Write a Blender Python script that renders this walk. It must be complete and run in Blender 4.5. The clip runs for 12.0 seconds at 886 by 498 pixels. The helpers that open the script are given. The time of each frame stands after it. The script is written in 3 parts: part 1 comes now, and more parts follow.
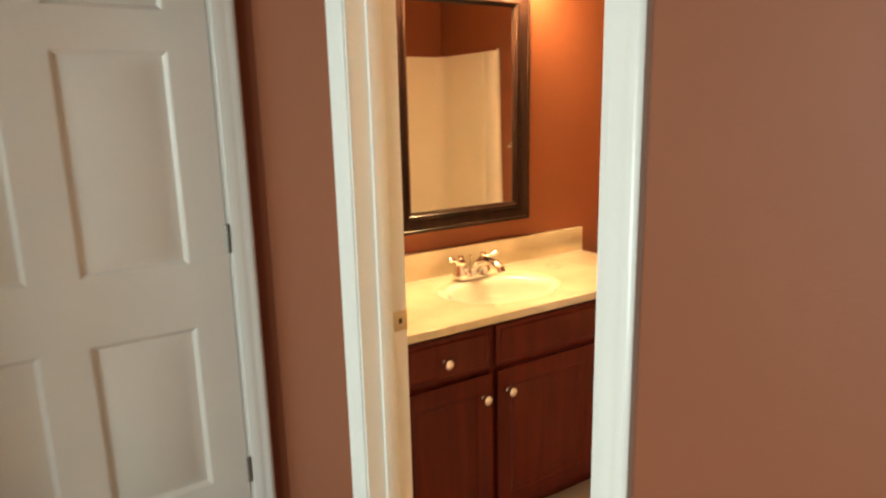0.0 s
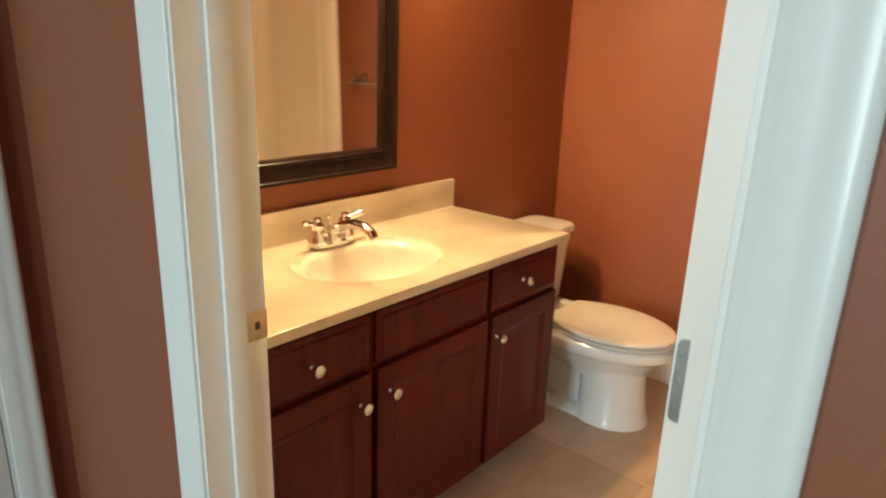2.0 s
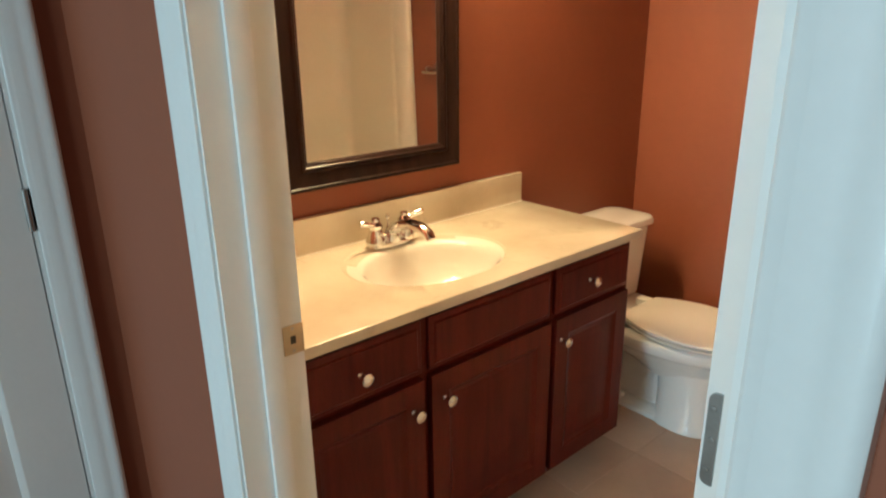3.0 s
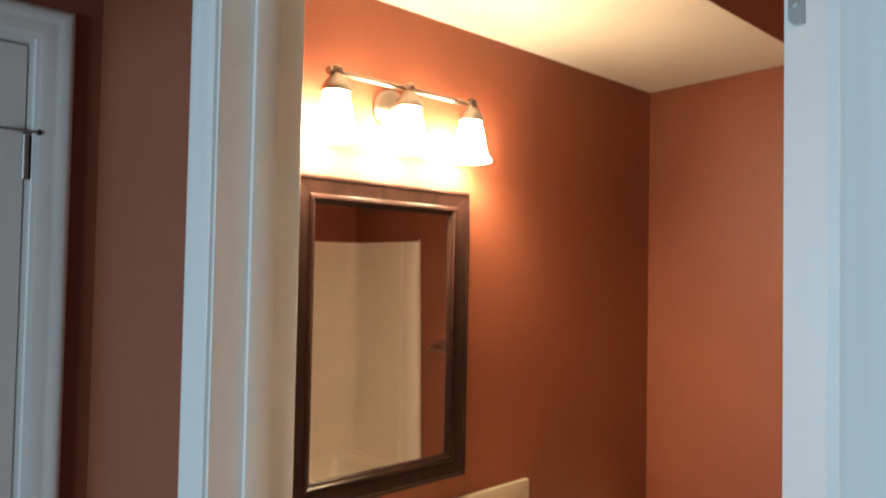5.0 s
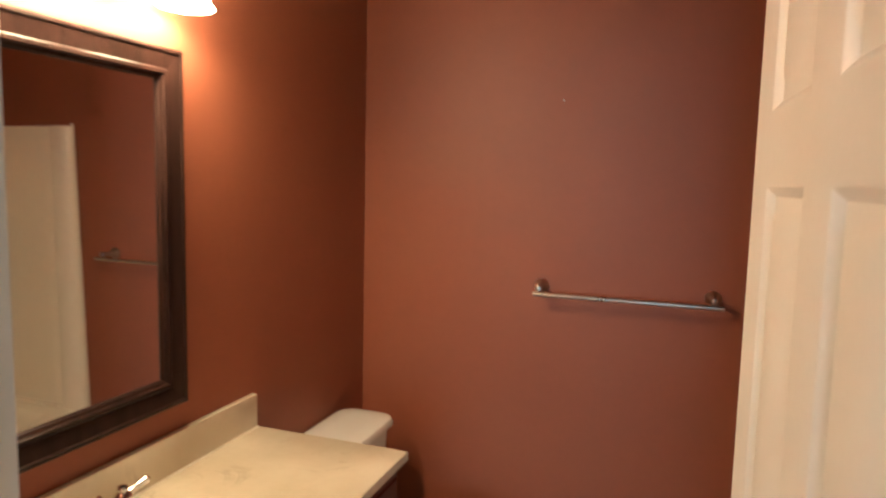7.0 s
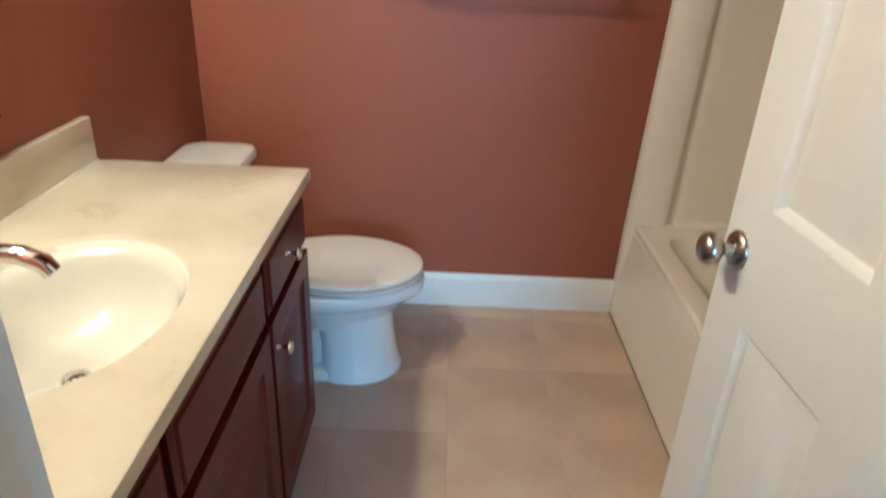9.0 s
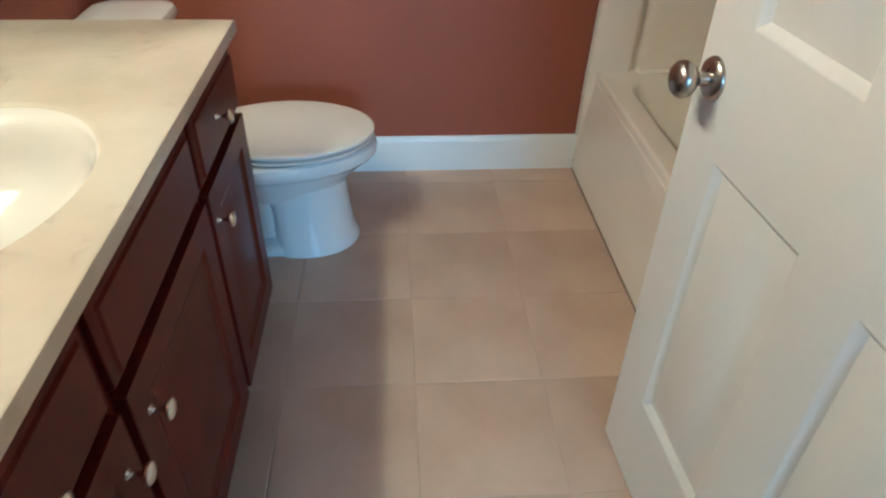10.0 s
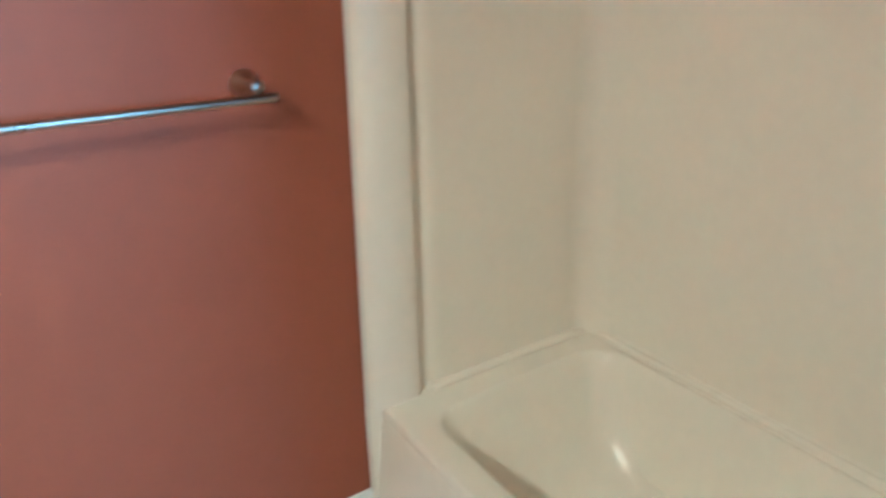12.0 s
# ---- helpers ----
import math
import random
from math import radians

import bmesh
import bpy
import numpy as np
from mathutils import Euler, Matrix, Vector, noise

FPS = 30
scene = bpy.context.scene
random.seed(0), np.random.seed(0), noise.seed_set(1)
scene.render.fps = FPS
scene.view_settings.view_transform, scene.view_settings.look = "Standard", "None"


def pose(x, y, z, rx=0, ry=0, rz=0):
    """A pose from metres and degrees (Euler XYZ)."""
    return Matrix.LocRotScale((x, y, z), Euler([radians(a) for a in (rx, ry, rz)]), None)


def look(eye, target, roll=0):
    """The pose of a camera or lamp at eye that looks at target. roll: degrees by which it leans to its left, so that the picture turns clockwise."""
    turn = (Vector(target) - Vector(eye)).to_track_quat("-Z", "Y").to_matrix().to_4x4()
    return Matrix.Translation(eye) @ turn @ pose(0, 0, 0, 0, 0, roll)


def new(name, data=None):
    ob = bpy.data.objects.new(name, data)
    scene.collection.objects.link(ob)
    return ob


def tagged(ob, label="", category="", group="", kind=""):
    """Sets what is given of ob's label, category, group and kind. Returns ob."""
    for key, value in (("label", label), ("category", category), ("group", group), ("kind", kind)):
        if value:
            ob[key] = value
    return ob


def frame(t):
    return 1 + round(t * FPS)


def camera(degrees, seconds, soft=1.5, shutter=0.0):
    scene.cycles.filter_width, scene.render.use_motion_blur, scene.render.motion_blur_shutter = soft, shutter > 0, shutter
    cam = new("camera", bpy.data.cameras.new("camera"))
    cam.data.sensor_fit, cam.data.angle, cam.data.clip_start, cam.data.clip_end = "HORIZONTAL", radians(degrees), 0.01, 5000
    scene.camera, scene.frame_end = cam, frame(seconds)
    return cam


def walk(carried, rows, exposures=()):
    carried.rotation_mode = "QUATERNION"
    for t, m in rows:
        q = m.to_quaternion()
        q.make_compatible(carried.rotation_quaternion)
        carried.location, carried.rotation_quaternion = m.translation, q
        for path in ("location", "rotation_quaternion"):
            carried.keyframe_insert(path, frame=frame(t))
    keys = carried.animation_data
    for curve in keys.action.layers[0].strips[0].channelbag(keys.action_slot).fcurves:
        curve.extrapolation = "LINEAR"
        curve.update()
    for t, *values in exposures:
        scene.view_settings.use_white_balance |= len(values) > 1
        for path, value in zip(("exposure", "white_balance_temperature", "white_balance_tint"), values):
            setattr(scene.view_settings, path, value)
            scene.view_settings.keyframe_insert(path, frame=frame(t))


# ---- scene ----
cam = camera(67.8, 12.0, soft=2.0, shutter=0.5)
PATH = [
    (0, (2.074, -0.795, 1.442), (0.432, 0.265, 1.015), -1.3),
    (0.5, (1.832, -0.775, 1.431), (0.341, 0.497, 1.03), -2.0),
    (1, (1.66, -0.809, 1.407), (0.43, 0.679, 0.885), -0.9),
    (1.5, (1.599, -0.774, 1.389), (0.475, 0.776, 0.81), -0.8),
    (2, (1.577, -0.603, 1.373), (0.331, 0.848, 0.789), 2.1),
    (2.5, (1.567, -0.487, 1.385), (0.176, 0.805, 0.756), 0.9),
    (2.7, (1.587, -0.488, 1.388), (0.18, 0.766, 0.719), -0.3),
    (4.5, (1.572, -0.486, 1.577), (0.063, 0.821, 1.469), 1.2),
    (5, (1.56, -0.488, 1.631), (0.049, 0.821, 1.689), 1.1),
    (5.5, (1.543, -0.474, 1.657), (0.05, 0.848, 1.808), 1.6),
    (6, (1.477, -0.49, 1.678), (0.121, 0.98, 1.686), 2.4),
    (6.5, (1.345, -0.517, 1.59), (0.438, 1.265, 1.551), 0.6),
    (6.7, (1.288, -0.483, 1.585), (0.491, 1.348, 1.48), 1.1),
    (8.3, (0.883, -0.233, 1.402), (0.79, 1.683, 0.837), -0.2),
    (8.5, (0.853, -0.233, 1.384), (0.836, 1.665, 0.753), 1.1),
    (9, (0.836, -0.229, 1.324), (0.85, 1.573, 0.457), 2.7),
    (9.5, (0.84, -0.206, 1.285), (0.893, 1.499, 0.241), 1.0),
    (10, (0.854, -0.157, 1.249), (0.987, 1.442, 0.056), 1.4),
    (10.5, (0.892, 0.054, 1.292), (1.079, 1.824, 0.379), 1.2),
    (11, (0.947, 0.297, 1.321), (1.161, 2.098, 0.478), 2.1),
    (11.5, (0.873, 0.529, 1.262), (1.508, 2.275, 0.522), -0.5),
    (12, (0.971, 0.753, 1.341), (1.957, 2.33, 0.607), -2.2),
]

EXPOSURES = [
    (0.0, 0.52, 7000, 16), (1.0, 0.28, 6500, 14), (2.0, 0.17, 6020, 11), (2.7, 0.03, 5450, 8), (4.5, 0.08, 5250, 14), (5.0, -0.24, 5180, 14), (5.5, -0.8, 5050, 13), (6.0, -1.2, 5000, 13), (6.5, -0.88, 5150, 14),
    (8.3, 0.2, 4120, 3), (9.5, -0.24, 3840, 1), (10.5, -0.14, 3760, -1), (11.0, 0.08, 3760, -2), (11.5, 0.24, 3720, -4), (12.0, 0.37, 3580, -4),
]
walk(cam, [(t, look(eye, target, roll)) for t, eye, target, roll in PATH], EXPOSURES)

# ---- plan, in metres ----
XL, XR = 0.657, 1.437          # door opening, clear width
HEAD = 2.055                   # door head
YH = -0.125                    # hall face of the door wall (bath face is y = 0)
YF = 2.03                      # far wall
XB = 2.28                      # back wall behind the tub
XT = 1.522                     # tub apron
YT = 0.51                      # near end of the tub alcove
CEIL = 2.404                    # flat ceiling over the vanity
XS = 0.648                     # where the ceiling starts to slope up
XC = 0.0                       # hall closet wall
TOPZ = 3.6
VH = 0.802                     # vanity top height

# ---- world and lights ----
world = bpy.data.worlds.new("daylight")
scene.world = world
world.use_nodes = True
wn = world.node_tree
sky = wn.nodes.new("ShaderNodeTexSky")
sky.sky_type, sky.sun_disc, sky.sun_elevation, sky.sun_rotation = "NISHITA", False, radians(40), radians(60)
wn.links.new(sky.outputs[0], wn.nodes["Background"].inputs[0])
wn.nodes["Background"].inputs[1].default_value = 0.1

LAMP_STRENGTH = 110.0
BULB_POWER = 12.5
SKYLIGHT_POWER = 112.0
sun = new("sun", bpy.data.lights.new("sun", "SUN"))
sun.data.energy, sun.data.angle, sun.data.color = 2.0, radians(0.6), (1, 0.95, 0.88)
sun.matrix_world = look((3, -9, 9), (6, 0, 0))
skylight = new("window_skylight", bpy.data.lights.new("window_skylight", "AREA"))
skylight.data.shape, skylight.data.size, skylight.data.size_y = "RECTANGLE", 1.4, 1.25
skylight.data.energy, skylight.data.color = SKYLIGHT_POWER, (0.80, 1.0, 0.95)
skylight.matrix_world = look((1.55, -4.42, 1.475), (1.2, 0, 0.9))
for y in (0.408, 0.646, 0.886):
    bulb = new("vanity_bulb", bpy.data.lights.new("vanity_bulb", "POINT"))
    bulb.data.energy, bulb.data.color, bulb.data.shadow_soft_size = BULB_POWER, (1.0, 0.68, 0.30), 0.025
    bulb.location = (0.092, y, 1.990)


# ---- materials ----
def material(name, base, rough=0.5, metal=0.0, vary=0.08, scale=6.0, bump=0.0, bump_scale=200.0, spec=0.5, coat=0.0, second=None, detail=4.0, rough_vary=0.06):
    """A surface with colour varied at two scales, gloss varied with it, and fine relief."""
    m = bpy.data.materials.new(name)
    m.use_nodes = True
    t = m.node_tree
    b = t.nodes["Principled BSDF"]
    b.inputs["Roughness"].default_value = rough
    b.inputs["Metallic"].default_value = metal
    b.inputs["Specular IOR Level"].default_value = spec
    b.inputs["Coat Weight"].default_value = coat
    b.inputs["Coat Roughness"].default_value = 0.15
    co = t.nodes.new("ShaderNodeTexCoord")
    n1 = t.nodes.new("ShaderNodeTexNoise")
    n1.inputs["Scale"].default_value, n1.inputs["Detail"].default_value = scale, detail
    n2 = t.nodes.new("ShaderNodeTexNoise")
    n2.inputs["Scale"].default_value, n2.inputs["Detail"].default_value = scale * 14, 3
    t.links.new(co.outputs["Object"], n1.inputs["Vector"])
    t.links.new(co.outputs["Object"], n2.inputs["Vector"])
    mixn = t.nodes.new("ShaderNodeMix")
    mixn.data_type = "FLOAT"
    mixn.inputs[0].default_value = 0.35
    t.links.new(n1.outputs[0], mixn.inputs[2])
    t.links.new(n2.outputs[0], mixn.inputs[3])
    ramp = t.nodes.new("ShaderNodeValToRGB")
    lo = [c * (1 - vary) for c in base]
    hi = [min(1, c * (1 + vary)) for c in (second or base)]
    ramp.color_ramp.elements[0].position, ramp.color_ramp.elements[1].position = 0.3, 0.7
    ramp.color_ramp.elements[0].color, ramp.color_ramp.elements[1].color = (*lo, 1), (*hi, 1)
    t.links.new(mixn.outputs[0], ramp.inputs[0])
    t.links.new(ramp.outputs[0], b.inputs["Base Color"])
    rr = t.nodes.new("ShaderNodeMapRange")
    rr.inputs["To Min"].default_value, rr.inputs["To Max"].default_value = max(0.02, rough - rough_vary), min(1, rough + rough_vary)
    t.links.new(n1.outputs[0], rr.inputs[0])
    t.links.new(rr.outputs[0], b.inputs["Roughness"])
    if bump:
        n3 = t.nodes.new("ShaderNodeTexNoise")
        n3.inputs["Scale"].default_value, n3.inputs["Detail"].default_value = bump_scale, 2
        t.links.new(co.outputs["Object"], n3.inputs["Vector"])
        bp = t.nodes.new("ShaderNodeBump")
        bp.inputs["Strength"].default_value, bp.inputs["Distance"].default_value = bump, 0.002
        t.links.new(n3.outputs[0], bp.inputs["Height"])
        t.links.new(bp.outputs[0], b.inputs["Normal"])
    return m


def wood(name, dark, light, rough=0.32):
    """Stained wood with grain running up the piece."""
    m = material(name, dark, rough, second=light, scale=3.0, vary=0.1, coat=0.0, spec=0.16)
    t = m.node_tree
    co = t.nodes["Texture Coordinate"]
    mp = t.nodes.new("ShaderNodeMapping")
    mp.inputs["Scale"].default_value = (9, 9, 0.7)
    t.links.new(co.outputs["Object"], mp.inputs[0])
    for n in t.nodes:
        if n.type == "TEX_NOISE":
            t.links.new(mp.outputs[0], n.inputs["Vector"])
            n.inputs["Distortion"].default_value = 0.6
    return m


def marble(name):
    """Cream cultured marble with tan clouds and a few short dark flecks."""
    m = material(name, (0.55, 0.475, 0.35), 0.16, second=(0.66, 0.595, 0.47), scale=4.0, vary=0.04, coat=0.2, rough_vary=0.04)
    t = m.node_tree
    next(n for n in t.nodes if n.type == "MIX").inputs[0].default_value = 0.08
    b = t.nodes["Principled BSDF"]
    ramp = next(n for n in t.nodes if n.type == "VALTORGB")
    co = t.nodes["Texture Coordinate"]
    n = t.nodes.new("ShaderNodeTexNoise")
    n.inputs["Scale"].default_value, n.inputs["Detail"].default_value, n.inputs["Distortion"].default_value = 3.6, 6, 1.6
    t.links.new(co.outputs["Object"], n.inputs["Vector"])
    r = t.nodes.new("ShaderNodeValToRGB")
    r.color_ramp.elements[0].position, r.color_ramp.elements[0].color = 0.47, (0, 0, 0, 1)
    r.color_ramp.elements[1].position, r.color_ramp.elements[1].color = 0.53, (0, 0, 0, 1)
    e = r.color_ramp.elements.new(0.5)
    e.color = (1, 1, 1, 1)
    t.links.new(n.outputs[0], r.inputs[0])
    n2 = t.nodes.new("ShaderNodeTexNoise")
    n2.inputs["Scale"].default_value = 9.0
    t.links.new(co.outputs["Object"], n2.inputs["Vector"])
    r2 = t.nodes.new("ShaderNodeMapRange")
    r2.inputs["From Min"].default_value, r2.inputs["From Max"].default_value = 0.55, 0.68
    r2.inputs["To Max"].default_value = 0.3
    t.links.new(n2.outputs[0], r2.inputs[0])
    mul = t.nodes.new("ShaderNodeMath")
    mul.operation = "MULTIPLY"
    t.links.new(r.outputs[0], mul.inputs[0])
    t.links.new(r2.outputs[0], mul.inputs[1])
    mx = t.nodes.new("ShaderNodeMix")
    mx.data_type = "RGBA"
    t.links.new(mul.outputs[0], mx.inputs[0])
    t.links.new(ramp.outputs[0], mx.inputs[6])
    mx.inputs[7].default_value = (0.3, 0.25, 0.18, 1)
    t.links.new(mx.outputs[2], b.inputs["Base Color"])
    return m


def glowing(name, colour, strength):
    m = bpy.data.materials.new(name)
    m.use_nodes = True
    b = m.node_tree.nodes["Principled BSDF"]
    b.inputs["Base Color"].default_value = (0.85, 0.82, 0.75, 1)
    b.inputs["Roughness"].default_value = 0.4
    b.inputs["Emission Color"].default_value = (*colour, 1)
    b.inputs["Emission Strength"].default_value = strength
    return m


def tile_material():
    m = material("floor_tile", (0.47, 0.345, 0.245), 0.36, second=(0.58, 0.45, 0.33), scale=3.2, vary=0.05, bump=0.05, bump_scale=30)
    t = m.node_tree
    next(n for n in t.nodes if n.type == "MIX").inputs[0].default_value = 0.1
    ramp = next(n for n in t.nodes if n.type == "VALTORGB")
    info = t.nodes.new("ShaderNodeObjectInfo")
    hsv = t.nodes.new("ShaderNodeHueSaturation")
    mr = t.nodes.new("ShaderNodeMapRange")
    mr.inputs["To Min"].default_value, mr.inputs["To Max"].default_value = 0.93, 1.07
    t.links.new(info.outputs["Random"], mr.inputs[0])
    t.links.new(mr.outputs[0], hsv.inputs["Value"])
    t.links.new(ramp.outputs[0], hsv.inputs["Color"])
    t.links.new(hsv.outputs[0], t.nodes["Principled BSDF"].inputs["Base Color"])
    return m


M_WALL = material("terracotta_paint", (0.258, 0.083, 0.041), 0.5, scale=2.0, vary=0.05, bump=0.11, bump_scale=230, spec=0.35)
M_CEIL = material("ceiling_paint", (0.78, 0.75, 0.68), 0.8, scale=3.0, vary=0.03, bump=0.3, bump_scale=160, spec=0.2)
M_TRIM = material("white_trim_paint", (0.78, 0.79, 0.77), 0.32, scale=7.0, vary=0.025, bump=0.06, bump_scale=60)
M_DOOR = material("white_door_paint", (0.76, 0.75, 0.72), 0.4, scale=6.0, vary=0.025, bump=0.12, bump_scale=90)
M_WOOD = wood("cherry_stain", (0.062, 0.0062, 0.0036), (0.098, 0.012, 0.0067), 0.34)
M_DARKWOOD = wood("espresso_frame", (0.012, 0.006, 0.005), (0.028, 0.013, 0.01), 0.3)
M_MARBLE = marble("cultured_marble")
M_BOWL = material("glossy_cream_gelcoat", (0.74, 0.7, 0.62), 0.1, scale=4.0, vary=0.02, coat=0.4, rough_vary=0.03)
M_CHROME = material("chrome", (0.82, 0.81, 0.79), 0.09, 1.0, vary=0.03, scale=12, rough_vary=0.04)
M_NICKEL = material("brushed_nickel", (0.45, 0.41, 0.355), 0.29, 1.0, vary=0.03, scale=20)
M_STEEL = material("dull_steel", (0.36, 0.35, 0.33), 0.42, 1.0, vary=0.1, scale=25)
M_BRASS = material("old_brass", (0.45, 0.36, 0.24), 0.35, 1.0, vary=0.12, scale=25)
# near-black: the latch hole's shade put into colour, and the dark rubber tips
M_HOLESHADE_RUBBER = material("hole_shade_and_rubber", (0.02, 0.018, 0.015), 0.7, vary=0.1)
M_PORCELAIN = material("white_porcelain", (0.82, 0.82, 0.8), 0.09, scale=3.0, vary=0.012, coat=0.5, rough_vary=0.01)
M_SEAT = material("white_seat_plastic", (0.8, 0.77, 0.71), 0.36, scale=4.0, vary=0.012, rough_vary=0.008)
M_TUB = material("almond_fibreglass", (0.86, 0.81, 0.70), 0.3, scale=2.5, vary=0.03, coat=0.12, bump=0.03, bump_scale=12)
M_GROUT = material("grey_tan_grout", (0.5, 0.385, 0.285), 0.9, scale=20, vary=0.12, bump=0.3, bump_scale=300)
M_TILE = tile_material()
M_CARPET = material("beige_carpet", (0.27, 0.22, 0.17), 0.95, scale=12, vary=0.12, bump=0.8, bump_scale=500, spec=0.1)
M_MIRROR = material("mirror_silver", (0.9, 0.9, 0.89), 0.015, 1.0, vary=0.0, rough_vary=0.0)
M_SHADE = glowing("lit_frosted_glass", (1.0, 0.68, 0.30), LAMP_STRENGTH)
M_CAULK = material("caulk", (0.7, 0.66, 0.58), 0.5, vary=0.06, scale=30)
M_JOINT = material("brown_joint", (0.2, 0.145, 0.1), 0.8, vary=0.3, scale=18)
M_RUBBER = material("white_rubber", (0.7, 0.69, 0.65), 0.6, vary=0.05, scale=30)


# ---- building helpers ----
def mesh_of(name, bm, mat, smooth=0.6):
    me = bpy.data.meshes.new(name)
    bmesh.ops.recalc_face_normals(bm, faces=bm.faces[:])
    bm.to_mesh(me)
    bm.free()
    me.materials.append(mat)
    if smooth:
        for p in me.polygons:
            p.use_smooth = True
        me.set_sharp_from_angle(angle=smooth)
    return me


def thing(name, at, label, category, group="", kind=""):
    e = new(name)
    e.empty_display_size = 0.05
    e.location = at
    return tagged(e, label, category, group, kind)


def part(name, bm, mat, parent, label="", smooth=0.6):
    """One mesh, built in world places, under a thing or under a part."""
    ob = new(name, mesh_of(name, bm, mat, smooth))
    ob.parent = parent
    if parent.type == "EMPTY":
        ob.matrix_parent_inverse = Matrix.Translation(-Vector(parent.location))
    return tagged(ob, label)


def structure(name, bm, mat, label, category, smooth=0.6):
    return tagged(new(name, mesh_of(name, bm, mat, smooth)), label, category, "", "structure")


def box(bm, x0, x1, y0, y1, z0, z1, bev=0.0, seg=2):
    r = bmesh.ops.create_cube(bm, size=1.0)
    vs = r["verts"]
    for v in vs:
        v.co = Vector(((x0 + x1) / 2 + v.co.x * (x1 - x0), (y0 + y1) / 2 + v.co.y * (y1 - y0), (z0 + z1) / 2 + v.co.z * (z1 - z0)))
    if bev:
        es = list({e for v in vs for e in v.link_edges})
        bmesh.ops.bevel(bm, geom=es, offset=bev, segments=seg, profile=0.5, affect="EDGES")
    return bm


def a_box(*args, **kw):
    return box(bmesh.new(), *args, **kw)


def lathe(profile, m, n=28, caps=True):
    """Turn (radius, height) pairs round z, placed by the matrix m."""
    bm = bmesh.new()
    rings = []
    for r, h in profile:
        rings.append([bm.verts.new(m @ Vector((r * math.cos(2 * math.pi * k / n), r * math.sin(2 * math.pi * k / n), h))) for k in range(n)])
    for a, b in zip(rings, rings[1:]):
        for k in range(n):
            bm.faces.new((a[k], a[(k + 1) % n], b[(k + 1) % n], b[k]))
    if caps:
        for ring in (rings[0], rings[-1]):
            bm.faces.new(ring)
    return bm


def tube(points, radii, n=16, flat=1.0):
    """A round bar along points, radii one for each."""
    bm = bmesh.new()
    rings = []
    pts = [Vector(p) for p in points]
    for i, p in enumerate(pts):
        d = (pts[min(i + 1, len(pts) - 1)] - pts[max(i - 1, 0)]).normalized()
        side = d.cross(Vector((0, 0, 1)))
        side = side.normalized() if side.length > 0.01 else Vector((1, 0, 0))
        up = side.cross(d).normalized()
        rings.append([bm.verts.new(p + radii[i] * (math.cos(2 * math.pi * k / n) * side + flat * math.sin(2 * math.pi * k / n) * up)) for k in range(n)])
    for a, b in zip(rings, rings[1:]):
        for k in range(n):
            bm.faces.new((a[k], a[(k + 1) % n], b[(k + 1) % n], b[k]))
    bm.faces.new(rings[0]), bm.faces.new(rings[-1])
    return bm


def loft(rings, cap_first=True, cap_last=True):
    """Skin a row of closed loops that have the same number of points."""
    bm = bmesh.new()
    vs = [[bm.verts.new(p) for p in ring] for ring in rings]
    n = len(vs[0])
    for a, b in zip(vs, vs[1:]):
        for k in range(n):
            bm.faces.new((a[k], a[(k + 1) % n], b[(k + 1) % n], b[k]))
    if cap_first:
        bm.faces.new(vs[0])
    if cap_last:
        bm.faces.new(vs[-1])
    return bm


def panel_grid(us, vs, panels, put, thick, depth=0.012):
    """A slab in (u, v), with moulded raised panels in the listed cells on both faces. put(u, v, d) gives the place; d runs through the slab."""
    bm = bmesh.new()

    def quad(a, b, c, d, side):
        bm.faces.new([bm.verts.new(put(*p)) for p in ((a, b, c, d) if side else (d, c, b, a))])

    for side in (0, 1):
        def dd(x):
            return x if side == 0 else thick - x
        for i in range(len(us) - 1):
            for j in range(len(vs) - 1):
                u0, u1, v0, v1 = us[i], us[i + 1], vs[j], vs[j + 1]
                if (i, j) not in panels:
                    quad((u0, v0, dd(0)), (u1, v0, dd(0)), (u1, v1, dd(0)), (u0, v1, dd(0)), side)
                    continue
                small = min(u1 - u0, v1 - v0)
                steps = [(0, 0), (0.004, 0.002), (min(0.016, small * 0.1), depth), (min(0.026, small * 0.16), depth), (min(0.052, small * 0.3), 0.003)]
                for (a, da), (b, db) in zip(steps, steps[1:]):
                    A = [(u0 + a, v0 + a, dd(da)), (u1 - a, v0 + a, dd(da)), (u1 - a, v1 - a, dd(da)), (u0 + a, v1 - a, dd(da))]
                    B = [(u0 + b, v0 + b, dd(db)), (u1 - b, v0 + b, dd(db)), (u1 - b, v1 - b, dd(db)), (u0 + b, v1 - b, dd(db))]
                    for k in range(4):
                        quad(A[k], A[(k + 1) % 4], B[(k + 1) % 4], B[k], side)
                quad(*B, side)
    U0, U1, V0, V1 = us[0], us[-1], vs[0], vs[-1]
    for a, b in (((U0, V0), (U1, V0)), ((U1, V0), (U1, V1)), ((U1, V1), (U0, V1)), ((U0, V1), (U0, V0))):
        quad((*a, 0), (*b, 0), (*b, thick), (*a, thick), 0)
    bmesh.ops.remove_doubles(bm, verts=bm.verts[:], dist=1e-5)
    return bm


CASING = [(0, 0), (0, 0.007), (0.004, 0.010), (0.011, 0.0105), (0.014, 0.0125), (0.034, 0.0135), (0.044, 0.0138), (0.049, 0.0165), (0.060, 0.018), (0.066, 0.0165), (0.070, 0.012), (0.070, 0)]


